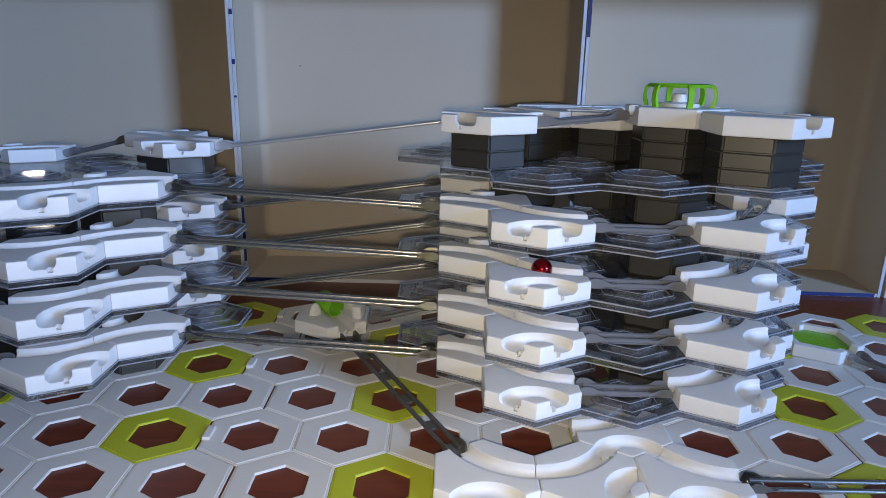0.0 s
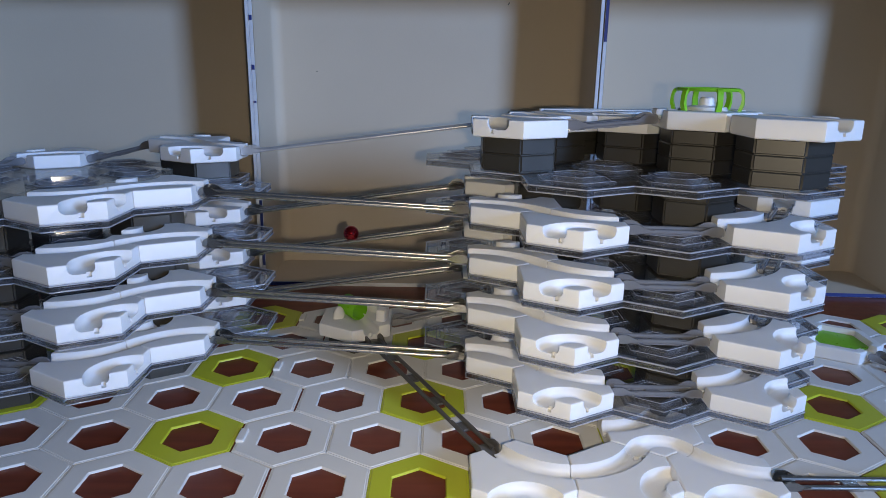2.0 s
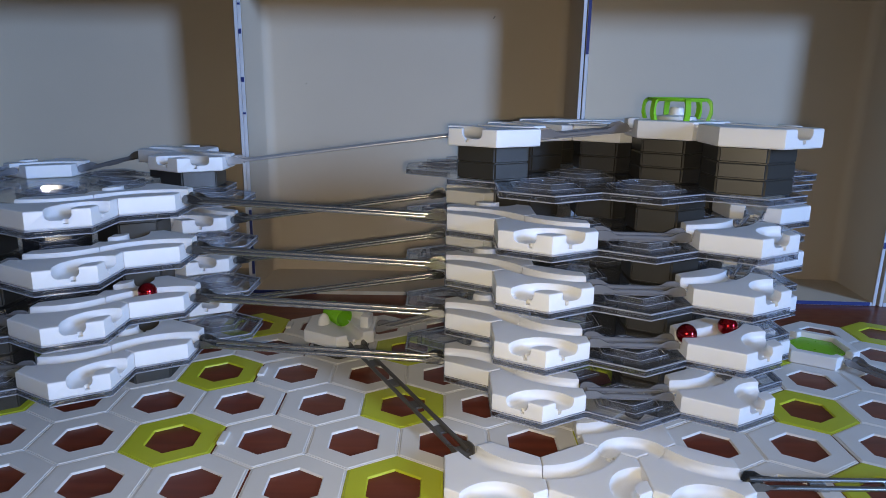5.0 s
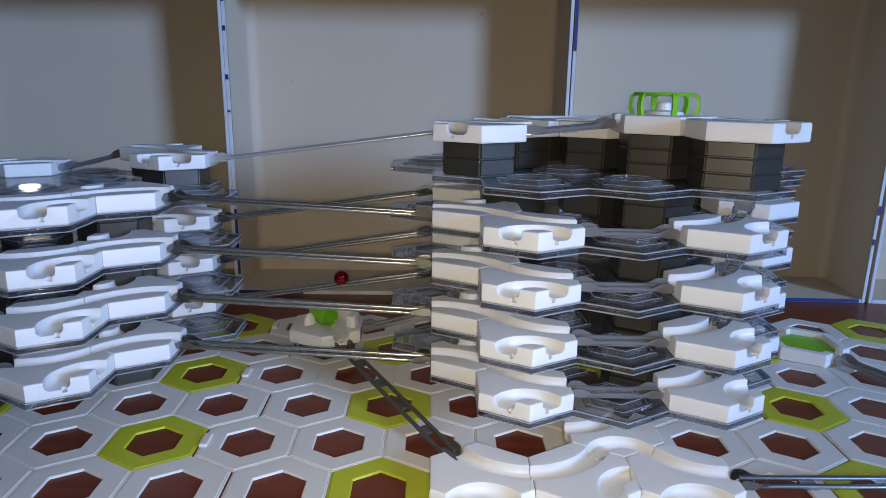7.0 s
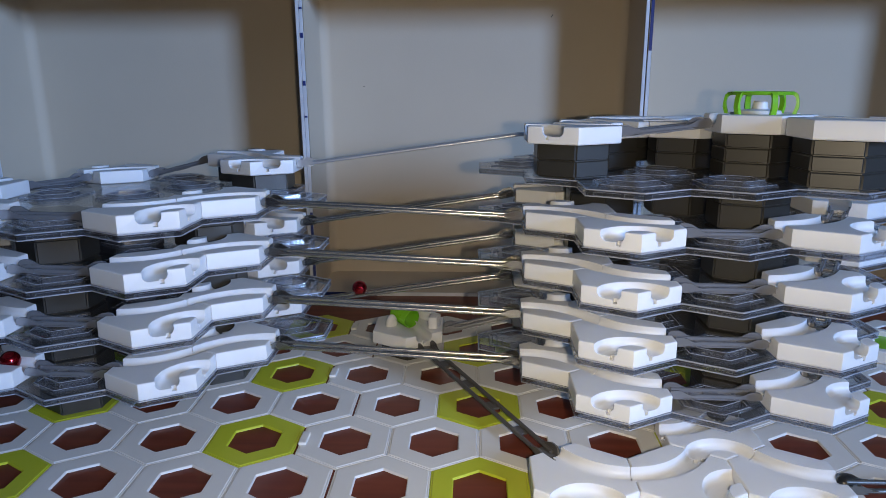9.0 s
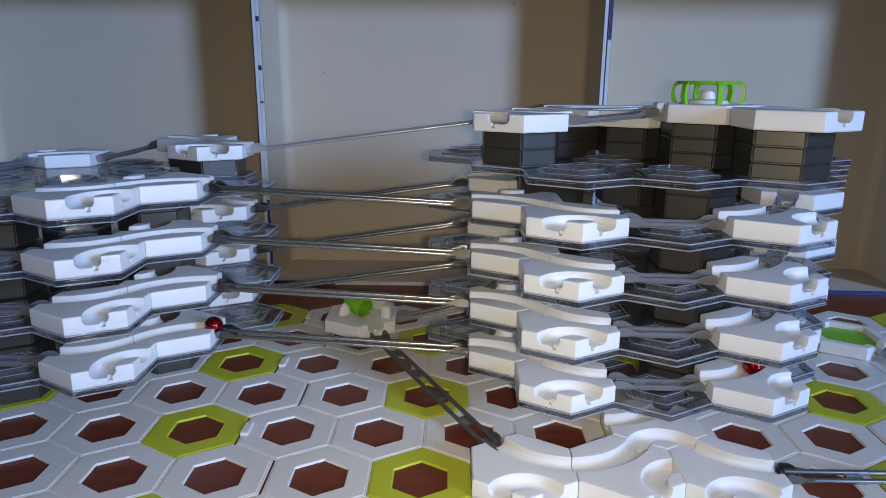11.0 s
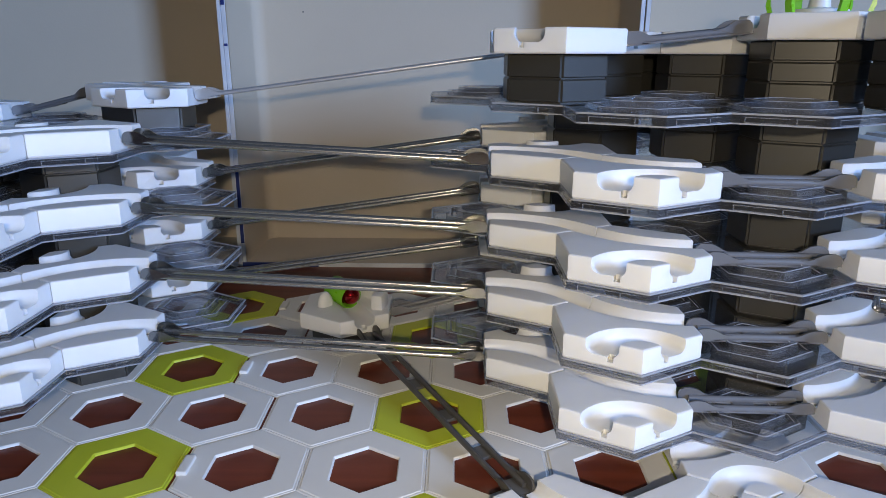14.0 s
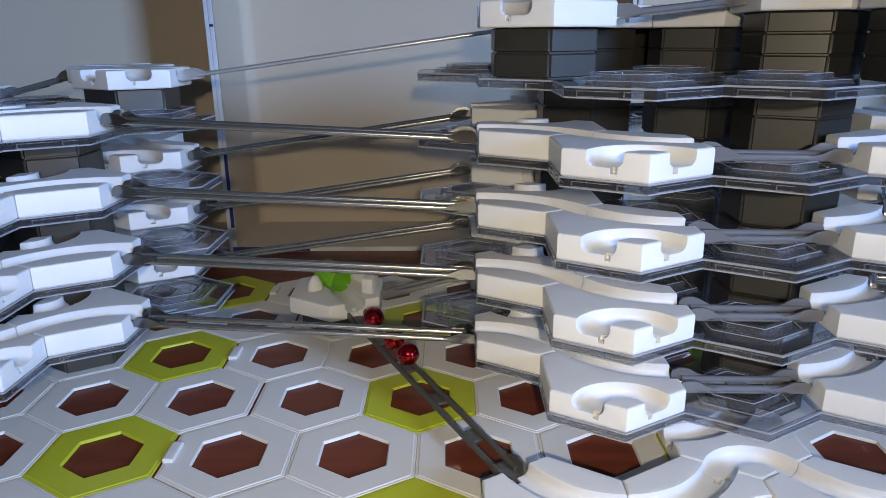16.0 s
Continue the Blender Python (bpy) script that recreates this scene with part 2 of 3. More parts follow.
# ---- clear level plates, blocks, rails ----
def socket_mesh():
    """A clear socket for a tile: a low outer hexagon and a higher inner one, both with rounded tops."""
    bm = bmesh.new()
    for rings in (((0.0208, 0.0), (0.0200, 0.0013), (0.0197, 0.0015), (0.0180, 0.0015), (0.0177, 0.0013), (0.0170, 0.0)),
                  ((0.0152, 0.0), (0.0144, 0.0032), (0.0141, 0.0034), (0.0120, 0.0034), (0.0117, 0.0032), (0.0110, -0.0014))):
        vs = [[bm.verts.new(p) for p in hex_points(r, z)] for r, z in rings]
        for k, (a, b) in enumerate(zip(vs, vs[1:])):
            for q in range(6):
                # narrow top bands take the pale material, standing in for glints
                bm.faces.new((a[q], a[(q + 1) % 6], b[(q + 1) % 6], b[q])).material_index = 1 if k in (1, 3) else 0
    return mesh_of(bm, "socket_ring", [CLEAR_RING, CLEAR_GLINT])


def slab_meshes(cells, thick=SLAB):
    """The clear sheet over a set of cells, and its thicker rim."""
    bm = bmesh.new()
    for i, j in cells:
        bm.faces.new([bm.verts.new(p) for p in hex_points(R0, 0, *cell(i, j))])
    bmesh.ops.remove_doubles(bm, verts=bm.verts, dist=1e-4)
    bmesh.ops.dissolve_faces(bm, faces=bm.faces[:])
    bm.faces.ensure_lookup_table()
    edge = [v.co.copy() for v in bm.faces[0].verts]
    bm.free()
    n = len(edge)
    inner = []
    for k in range(n):
        a, b, c = edge[k - 1], edge[k], edge[(k + 1) % n]
        d0, d1 = (b - a).normalized(), (c - b).normalized()
        n0, n1 = Vector((-d0.y, d0.x, 0)), Vector((-d1.y, d1.x, 0))
        inner.append(b + (n0 + n1) * (0.0016 / (1 + n0.dot(n1))))
    area = sum(edge[k].x * edge[(k + 1) % n].y - edge[k].y * edge[(k + 1) % n].x for k in range(n))
    if area < 0:
        inner = [2 * edge[k] - inner[k] for k in range(n)]
    up = lambda pts, z: [(p.x, p.y, z) for p in pts]
    sheet = bmesh.new()
    loft(sheet, [up(inner, -0.0016), up(inner, 0)])
    rim = bmesh.new()
    rings = [up(inner, 0), up(edge, 0), up(edge, -thick), up(inner, -thick)]
    vs = [[rim.verts.new(p) for p in r] for r in rings]
    for a, b in zip(vs, vs[1:] + vs[:1]):
        for q in range(n):
            rim.faces.new((a[q], a[(q + 1) % n], b[(q + 1) % n], b[q]))
    # thin pale lines along both edges, in place of refracted light
    glints = []
    for z0, z1 in ((-0.0004, 0.0002), (-thick - 0.0001, -thick + 0.0004)):
        glint = bmesh.new()
        out = [p + (p - q) * 0.12 for p, q in zip(edge, inner)]
        core = [p * 0.6 + q * 0.4 for p, q in zip(edge, inner)]
        vs = [[glint.verts.new(p) for p in r] for r in (up(core, z1), up(out, z1), up(out, z0), up(core, z0))]
        for a, b in zip(vs, vs[1:] + vs[:1]):
            for q in range(n):
                glint.faces.new((a[q], a[(q + 1) % n], b[(q + 1) % n], b[q]))
        glints.append(mesh_of(glint, "edge_glint", CLEAR_GLINT))
    slots = bmesh.new()   # slots on the rim's outer face, drawn as pale lines of caught light
    for k in range(n):
        a, b = edge[k], edge[(k + 1) % n]
        out = ((edge[k] - inner[k]) + (edge[(k + 1) % n] - inner[(k + 1) % n])).normalized() * 0.0002
        for f0, f1 in ((0.14, 0.60), (0.66, 0.84)):
            for g0, g1, z0, z1 in ((f0, f1, -0.00125, -0.00105), (f0, f1, -0.0029, -0.0027), (f0, f0 + 0.008, -0.0027, -0.00125)):
                p, q = a.lerp(b, g0), a.lerp(b, g1)
                loft(slots, [[tuple(w + o + Vector((0, 0, z))) for o, z in ((-out, z0), (out, z0), (out, z1), (-out, z1))] for w in (p, q)])
    glints.append(mesh_of(slots, "slot_glints", CLEAR_SLOT_GLINT))
    return mesh_of(sheet, "sheet", CLEAR), mesh_of(rim, "rim", CLEAR_RIM), *glints


def ring_cells(ci, cj, r=2):
    return [(ci + a, cj + b) for a in range(-r, r + 1) for b in range(-r, r + 1) if abs(a + b) <= r]


def level_plate(ci, cj, z, filled, label, group):
    cells = ring_cells(ci, cj)
    x, y = cell(ci, cj)
    ob = empty("level_plate", pose(0, 0, z + sag(0), LEAN))
    key = (ci, cj)
    if key not in SLABS:
        SLABS[key] = slab_meshes(cells)
    sheet, rim, *glints = SLABS[key]
    part("sheet", sheet, ob), part("rim", rim, ob, "thick clear moulded rim")
    for b in glints:
        part("edge_glint", b, ob, "pale line standing in for light in the clear plate's edge")
    for c in cells:
        if c not in filled:
            part("socket_ring", SOCKET_MESH, ob, "", pose(*cell(*c), 0.0001))
    return tagged(ob, label, "level plate", group)


SLABS = {}
SOCKET_MESH = socket_mesh()


def block_mesh(h):
    bm = bmesh.new()
    r = BLOCK_R
    loft(bm, [hex_points(r - 0.0010, 0.0), hex_points(r - 0.0010, 0.0005), hex_points(r, 0.0009), hex_points(r, h - 0.0006), hex_points(r - 0.0006, h)])
    bmesh.ops.bevel(bm, geom=[e for e in bm.edges if abs(e.verts[0].co.z - e.verts[1].co.z) > h * 0.5], offset=0.0009, segments=2, affect="EDGES")
    return mesh_of(bm, "height_block", DARK, 35)


BLOCKS = {}


def pillar(i, j, z0, z1, count, group):
    """A stack of height blocks between two heights."""
    h = round((z1 - z0) / count, 5)
    if h not in BLOCKS:
        BLOCKS[h] = block_mesh(h)
    for k in range(count):
        ob = new("height_block", BLOCKS[h])
        x, y = cell(i, j)
        ob.matrix_basis = pose(x, y, z0 + k * h + (sag(y) if z0 > 0.01 else 0), LEAN if z0 > 0.01 else 0)
        tagged(ob, "dark grey hexagonal plastic height block in a stack", "height block", group)


def rod(bm, a, b, r, sides=12):
    a, b = Vector(a), Vector(b)
    q = (b - a).to_track_quat("Z", "Y")
    ring = [q @ Vector((r * math.cos(2 * math.pi * k / sides), r * math.sin(2 * math.pi * k / sides), 0)) for k in range(sides)]
    loft(bm, [[tuple(p + v) for v in ring] for p in (a, b)])


def ear_mesh(mat):
    """The spoon-shaped end of a rail: a trough between two cheeks that rise in a soft swell."""
    bm = bmesh.new()
    top = [(-0.0150, 0.0009), (-0.0125, 0.0010), (-0.0105, 0.0016), (-0.0088, 0.0026), (-0.0072, 0.0034), (-0.0054, 0.0037), (-0.0030, 0.0037), (-0.0016, 0.0033), (-0.0006, 0.0022), (-0.0002, 0.0008), (-0.0002, -0.0010)]
    for s in (-1, 1):
        rings = []
        for y in (0.0042, 0.0051):
            ring = [(x, s * (y + 0.18 * max(0.0, z - 0.001)), z) for x, z in top]
            rings.append(ring + [(-0.0070, s * y, -0.0012), (-0.0110, s * y, 0.0001)])
        loft(bm, rings)
    box_bm(bm, -0.011, -0.001, -0.0043, 0.0043, -0.0019, -0.0009, 0.0003)
    box_bm(bm, -0.001, 0.0042, -0.0016, 0.0016, -0.0019, -0.0009, 0.0003)
    return mesh_of(bm, "end_clip", mat, 35)


EARS = {}


def rail(a, b, label, group, mat=None, ties=2, r=0.0013, web=False, gap=0.0036):
    """A rail of two rods between two points, with cross ties and spoon ends."""
    mat = mat or STEEL
    a, b = Vector(a), Vector(b)
    d = b - a
    length = d.length
    m = Matrix.Translation((a + b) / 2) @ d.to_track_quat("X", "Z").to_matrix().to_4x4()
    ob = empty("rail", m)
    for s in (-1, 1):
        bm = bmesh.new()
        rod(bm, (-length / 2 + 0.004, s * gap, 0), (length / 2 - 0.004, s * gap, 0), r)
        if web:
            box_bm(bm, -length / 2 + 0.006, length / 2 - 0.006, s * gap - 0.0007, s * gap + 0.0007, -0.0018, 0)
        part("rod", mesh_of(bm, "rod", mat, 40), ob)
    for k in range(ties):
        x = -length / 2 + length * (k + 1) / (ties + 1)
        part("tie", box_mesh("tie", mat, x - 0.004, x + 0.004, -gap, gap, -0.0022, -0.0006, 0.0003), ob)
    if mat.name not in EARS:
        EARS[mat.name] = ear_mesh(SPOON if mat is STEEL else mat)
    part("end_clip", EARS[mat.name], ob, "", pose(length / 2, 0, 0))
    part("end_clip", EARS[mat.name], ob, "", pose(-length / 2, 0, 0, 0, 0, 180))
    return tagged(ob, label, "rail", group)


def rail_between(c0, a0, z0, c1, a1, z1, label, group, **kw):
    """A rail from the side a0 of cell c0 to the side a1 of cell c1; heights are the tiles' bottoms."""
    p0, p1 = Vector((*cell(*c0), z0 + 0.0046)) + face_mid(a0), Vector((*cell(*c1), z1 + 0.0046)) + face_mid(a1)
    for p, z in ((p0, z0), (p1, z1)):
        if z > 0.01:
            p.z += sag(p.y)
    return rail(p0, p1, label, group, **kw)


# ---- room, table, boxes ----
def setting(name, me, label, category):
    return tagged(new(name, me), label, category, kind="structure")


ZT = -0.0014   # table top
ZF = ZT - 0.75
setting("floor", box_mesh("floor", FLOOR, -2.6, 2.6, -3.0, 1.6, ZF - 0.1, ZF), "brown wooden floor boards", "floor")
setting("ceiling", box_mesh("ceiling", CEIL, -2.6, 2.6, -3.0, 1.6, ZF + 2.6, ZF + 2.7), "plain off-white ceiling", "ceiling")
setting("wall_north", box_mesh("wall_north", PAINT, -2.6, 2.6, 1.6, 1.72, ZF, ZF + 2.6), "plain beige painted wall", "wall")
setting("wall_south", box_mesh("wall_south", PAINT, -2.6, 2.6, -3.12, -3.0, ZF, ZF + 2.6), "plain beige painted wall", "wall")
setting("wall_west", box_mesh("wall_west", PAINT, -2.72, -2.6, -3.12, 1.72, ZF, ZF + 2.6), "plain beige painted wall", "wall")
bm = bmesh.new()
for y0, y1, z0, z1 in ((-3.12, -2.6, 0, 2.6), (-1.7, 1.72, 0, 2.6), (-2.6, -1.7, 0, 0.8), (-2.6, -1.7, 2.3, 2.6)):
    box_bm(bm, 2.6, 2.72, y0, y1, ZF + z0, ZF + z1)
setting("wall_east", mesh_of(bm, "wall_east", PAINT), "beige painted wall with a window opening", "wall")

table = empty("table", pose(0.05, 0.0, 0))
part("tabletop", box_mesh("tabletop", WOOD, -0.9, 0.9, -0.6, 0.55, ZT - 0.03, ZT, 0.003), table, "polished red-brown wooden top")
for x in (-0.83, 0.83):
    for y in (-0.53, 0.48):
        part("leg", box_mesh("leg", WOOD, x - 0.03, x + 0.03, y - 0.03, y + 0.03, ZF, ZT - 0.03, 0.003), table)
tagged(table, "polished dark red-brown wooden table", "table")


def game_box(x0, x1, y, depth, height, yaw, blue_from, label, marks=()):
    """An open cardboard box standing on its side, its mouth to the front."""
    w, t, bend_r = x1 - x0, 0.0028, 0.009
    ob = empty("cardboard_box", pose(x0, y, ZT, 0, 0, yaw))
    part("back_panel", box_mesh("back_panel", CARD, t, w - t, depth - t, depth, t, height, 0), ob, "plain grey cardboard inside of the box")
    part("side_wall", box_mesh("side_wall", CARD, 0, t, 0.0006, depth, 0.0, height), ob)
    part("side_wall", box_mesh("side_wall", CARD, w - t, w, 0.0006, depth, 0.0, height), ob)
    part("bottom_wall", box_mesh("bottom_wall", CARD, t, w - t, 0.0006, depth, 0.0, t), ob)
    part("top_wall", box_mesh("top_wall", CARD, t, w - t, 0.0006, depth, height - t, height), ob)
    # the paper lining: left side, soft bend, back, soft bend, right side
    x0l, yb = t + 0.0004, depth - t - 0.0004
    half = [(x0l, 0.0008), (x0l, 0.003), (x0l, yb - bend_r - 0.002)]
    half += [(x0l + bend_r * (1 - math.cos(radians(6 * k))), yb - bend_r * (1 - math.sin(radians(6 * k)))) for k in range(16)]
    half += [(x0l + bend_r + 0.002, yb)]
    ring = half + [(w - xx, yy) for xx, yy in reversed(half)]
    bm = bmesh.new()
    lo, hi = [[bm.verts.new((xx, yy, z)) for xx, yy in ring] for z in (t, height - t)]
    for k in range(len(ring) - 1):
        bm.faces.new((lo[k], lo[k + 1], hi[k + 1], hi[k]))
    part("lining", mesh_of(bm, "lining", CARD, 180), ob, "smooth grey paper lining of the box")
    for mx, mz, mw, tilt in marks:
        part("scuff_mark", box_mesh("scuff_mark", LADDER, -mw, mw, -0.0003, 0.0, -0.0004, 0.0004), ob, "tiny dark scuff on the cardboard", pose(mx * w, yb - 0.0001, mz, 0, tilt))
    for a in (0, w - t):
        part("edge_strip", box_mesh("edge_strip", CARD_EDGE, a, a + t, -0.0006, 0.0006, 0, height, 0.0003), ob, "worn white rim of the box wall")
    part("edge_strip", box_mesh("edge_strip", CARD_EDGE, t + 0.0005, w - t - 0.0005, -0.0006, 0.0006, 0, t + 0.0006, 0.0003), ob, "white rim of the box floor")
    for name, a, b in blue_from:
        if name == "low":
            me = box_mesh("print_strip", BLUE, w * a, w * b, -0.0012, -0.0007, 0.0004, t + 0.0008)
        else:
            xx = w - t if name == "right" else 0
            me = box_mesh("print_strip", BLUE, xx + 0.0002, xx + t - 0.0002, -0.0012, -0.0007, height * a, height * b)
        part("print_strip", me, ob, "dark blue printed edge")
    return tagged(ob, label, "cardboard box", "upright box halves behind the track")


BOX_Y = 0.213
BOX_H = 0.269
game_box(-0.3785, -0.0992, BOX_Y, 0.072, BOX_H, 0, [("low", 0.0, 0.9)], "grey cardboard box half standing upright behind the track")
game_box(-0.0990, 0.1895, BOX_Y, 0.072, BOX_H, 0, [("low", 0.0, 0.20), ("left", 0.07, 0.29), ("left", 0.60, 0.606), ("left", 0.70, 0.715), ("left", 0.845, 0.86), ("left", 0.93, 0.936)], "grey cardboard box half with worn white edges, upright", [(0.752, 0.2475, 0.0014, -55), (0.1456, 0.1855, 0.0007, 0)])
game_box(0.1905, 0.4655, BOX_Y, 0.072, BOX_H, -2.2, [("low", 0.2, 0.98), ("left", 0.80, 0.97), ("right", 0.3, 0.33), ("right", 0.2, 0.22)], "grey cardboard box half with blue lower edge, upright")
game_box(0.4680, 0.7480, BOX_Y - 0.0115, 0.072, BOX_H, -4, [("low", 0.3, 0.9)], "grey cardboard box half standing upright on the table")


# ---- base board ----
def board_cell_mesh(name, mat):
    bm = bmesh.new()
    H = 0.0155
    rings = [hex_points(R0 - 0.00005, -0.0012), hex_points(R0 - 0.00005, -0.0006), hex_points(R0 - 0.0004, -0.0003), hex_points(R0 - 0.0013, -0.0003), hex_points(R0 - 0.0017, 0.0),
             hex_points(H + 0.0005, 0.0), hex_points(H, -0.0005), hex_points(H - 0.0002, -0.0012)]
    loft(bm, rings, cap=False)
    return mesh_of(bm, name, mat)


CELL_GREY, CELL_LIME = board_cell_mesh("board_cell", GREY), board_cell_mesh("board_cell_lime", LIME)


def seam(i, j):
    """Which of the joined boards a cell belongs to."""
    x, y = cell(i, j)
    if x < -0.048 - 0.012 * (j % 2 == 0) + (0.0 if j % 2 else 0.012):
        return 0
    return 1 if x < 0.30 else 2


# ---- the spiral of tiles ----
RIGHT_Z = [0.1160, 0.0870, 0.0572, 0.0272]
LEFT_Z = [0.1240, 0.0946, 0.0652, 0.0358]
TOP_Z = 0.1448
RIGHT = [((2, 0), 180, -60), ((3, -1), 120, 0), ((5, -1), 180, 60), ((5, 1), -120, 120), ((3, 3), -60, 180), ((1, 3), 0, -120), ((1, 2), 60, 180)]
LEFT = [((-3, 2), 0, 120), ((-4, 3), -60, 180), ((-6, 3), 0, -120), ((-6, 1), 60, -60), ((-4, -1), 120, 0), ((-2, -1), 180, 60), ((-2, 0), -120, 0)]


RAISE = 0.0118


def tower(centre, chain, zs, pillars, side):
    filled = {c for c, *_ in chain} | set(pillars)
    for n, z in enumerate(zs):
        level_plate(*centre, z, filled, "clear plastic hexagonal level plate under white track tiles", f"level plates of the {side} tower")
        up = {c: RAISE if side == "shorter" and n == 0 and c in ((-3, 2), (-4, 3)) else 0.0 for c, *_ in chain}
        for c, a, b in chain:
            curve_tile(*c, z + 0.0002 + up[c], bend(a, b), "white plastic curve tile with two grooves on a clear plate", f"curve tiles of the {side} tower")
        for (c0, _, b0), (c1, a1, _) in zip(chain, chain[1:]):
            if abs(c0[0] - c1[0]) + abs(c0[1] - c1[1]) > 2 or c0[0] - c1[0] in (2, -2) or c0[1] - c1[1] in (2, -2):
                rail_between(c0, b0, z + up[c0], c1, a1, z + up[c1] - 0.0008, "short dark grey rail between two white tiles", f"short rails of the {side} tower", mat=TRACK, ties=1, web=True)
        low = 0.0 if n == len(zs) - 1 else zs[n + 1]
        for c in pillars:
            pillar(*c, low + 0.0002, z - 0.0016, 2 if n < len(zs) - 1 or side == "far" else 3, f"height blocks of the {side} tower")


tower((3, 1), RIGHT, RIGHT_Z, [(4, 0), (2, 1), (3, 2), (4, 2)], "taller")
# the middle stack (3, 1) is assumed, added to darken the gap
for c in ((4, 0), (2, 1), (3, 1), (3, 2), (4, 2)):
    pillar(*c, RIGHT_Z[0] + 0.0002, TOP_Z - 0.0016, 2, "height blocks of the taller tower")
tower((-4, 1), LEFT, LEFT_Z, [(-4, 0), (-5, 2), (-3, 1)], "shorter")

# long rails between the towers: forward in front, back behind
for n in range(4):
    rail_between((-2, 0), 0, LEFT_Z[n], (2, 0), 180, RIGHT_Z[n], "long silver-grey two-rod rail between the towers", "long rails between the towers", ties=0)
for n in range(3):
    rail_between((1, 2), 180, RIGHT_Z[n], (-3, 2), 0, LEFT_Z[n + 1], "long silver-grey two-rod rail between the towers", "long rails between the towers", ties=0)

# top storey
TOPFILL = {(2, 0), (4, 0), (5, -1), (3, 1), (2, 1), (2, 2), (4, 1), (3, 2)}
level_plate(3, 1, TOP_Z, TOPFILL, "clear plastic hexagonal level plate carrying dark stacks", "level plates of the taller tower")
ZA, ZB = TOP_Z + 0.0180, TOP_Z + 0.0232
TOPS = [((2, 0), ((0, 120), (180, -120))), ((2, 1), ((-60, 120), (180, -120))), ((3, 1), ((180, -60), (60, 120))),
        ((2, 2), ((0, 180), (-60, -120))), ((3, 2), ((0, 180), (-60, -120))), ((4, 1), ((-120, 120), (0, 60)))]
for c, g in TOPS:
    pillar(*c, TOP_Z, ZA, 2, "height blocks of the top storey")
    curve_tile(*c, ZA + 0.0002, g, "white plastic curve tile on a stack of dark blocks", "curve tiles of the top storey")
pillar(5, -1, TOP_Z, ZB, 3, "height blocks of the top storey")
loose = curve_tile(5, -1, ZB + 0.0002, ((120, -60), (0, 60)), "white plastic track tile on a dark stack", "curve tiles of the top storey")
loose.matrix_basis = Matrix.Translation((0.0028, -0.0018, 0)) @ loose.matrix_basis   # sits a little askew
pillar(4, 0, TOP_Z, ZB, 3, "height blocks of the top storey")
rail_between((4, 0), 180, ZB, (2, 0), 0, ZA, "short dark grey sloping rail at the top", "short rails of the top storey", mat=TRACK, ties=1, web=True)
rail_between((2, 2), 180, ZA, (-3, 2), 0, LEFT_Z[0] + RAISE, "long thin silver rail from the top storey", "long rails between the towers", ties=0, r=0.0010, gap=0.0034, mat=BRIGHT)

# start tile with its green launcher cage
x, y = cell(4, 0)
START_H = 0.0096
start = empty("start_tile", pose(x + 0.0014, y, ZB + 0.0002 + sag(y), LEAN))
part("base", tile_mesh(((180, 120), (0, 60)), START_H), start)
bm = bmesh.new()
loft(bm, [[(r * math.cos(2 * math.pi * k / 20), r * math.sin(2 * math.pi * k / 20), z) for k in range(20)] for r, z in ((0.0115, START_H), (0.0105, START_H + 0.0018), (0.0042, START_H + 0.0026), (0.0036, START_H + 0.0062), (0.0030, START_H + 0.0068))])
part("spindle", mesh_of(bm, "spindle", WHITE, 30), start, "white round hub with a short pin")
bm = bmesh.new()
rings = []
for x, z in ((0.0170, 0.0), (0.0182, 0.0036), (0.0182, 0.0070), (0.0176, 0.0094), (0.0164, 0.0106), (0.0142, 0.0110)):
    nx, nz = (1.0, 0.0) if z < 0.007 else (0.6, 0.8)
    rings.append([(x + nx * 0.0009, 0.0014, START_H + z + nz * 0.0009), (x + nx * 0.0009, -0.0014, START_H + z + nz * 0.0009), (x - nx * 0.0009, -0.0015, START_H + z - nz * 0.0009), (x - nx * 0.0009, 0.0015, START_H + z - nz * 0.0009)])
loft(bm, rings)
POST = mesh_of(bm, "cage_post", GREEN, 50)
for k in range(6):
    part("cage_post", POST, start, "bright green curved post", pose(0, 0, 0, 0, 0, 60 * k + 30))
bm = bmesh.new()
hoop = []
for k in range(25):
    a = 2 * math.pi * k / 24
    c = Vector((0.0154 * math.cos(a), 0.0154 * math.sin(a), START_H + 0.0109))
    u = Vector((math.cos(a), math.sin(a), 0))
    hoop.append([tuple(c + u * (0.0013 * math.cos(q * math.pi / 3)) + Vector((0, 0, 0.0010 * math.sin(q * math.pi / 3)))) for q in range(6)])
loft(bm, hoop, cap=False)
bmesh.ops.remove_doubles(bm, verts=bm.verts, dist=1e-5)
part("cage_hoop", mesh_of(bm, "cage_hoop", GREEN, 40), start, "bright green round launcher hoop")
tagged(start, "white start tile with bright green launcher cage on dark stack", "start tile")

# entry of the shorter tower, one block up
for c in ((-3, 2), (-4, 3)):
    pillar(*c, LEFT_Z[0] + 0.0003, LEFT_Z[0] + RAISE, 1, "height blocks of the shorter tower")

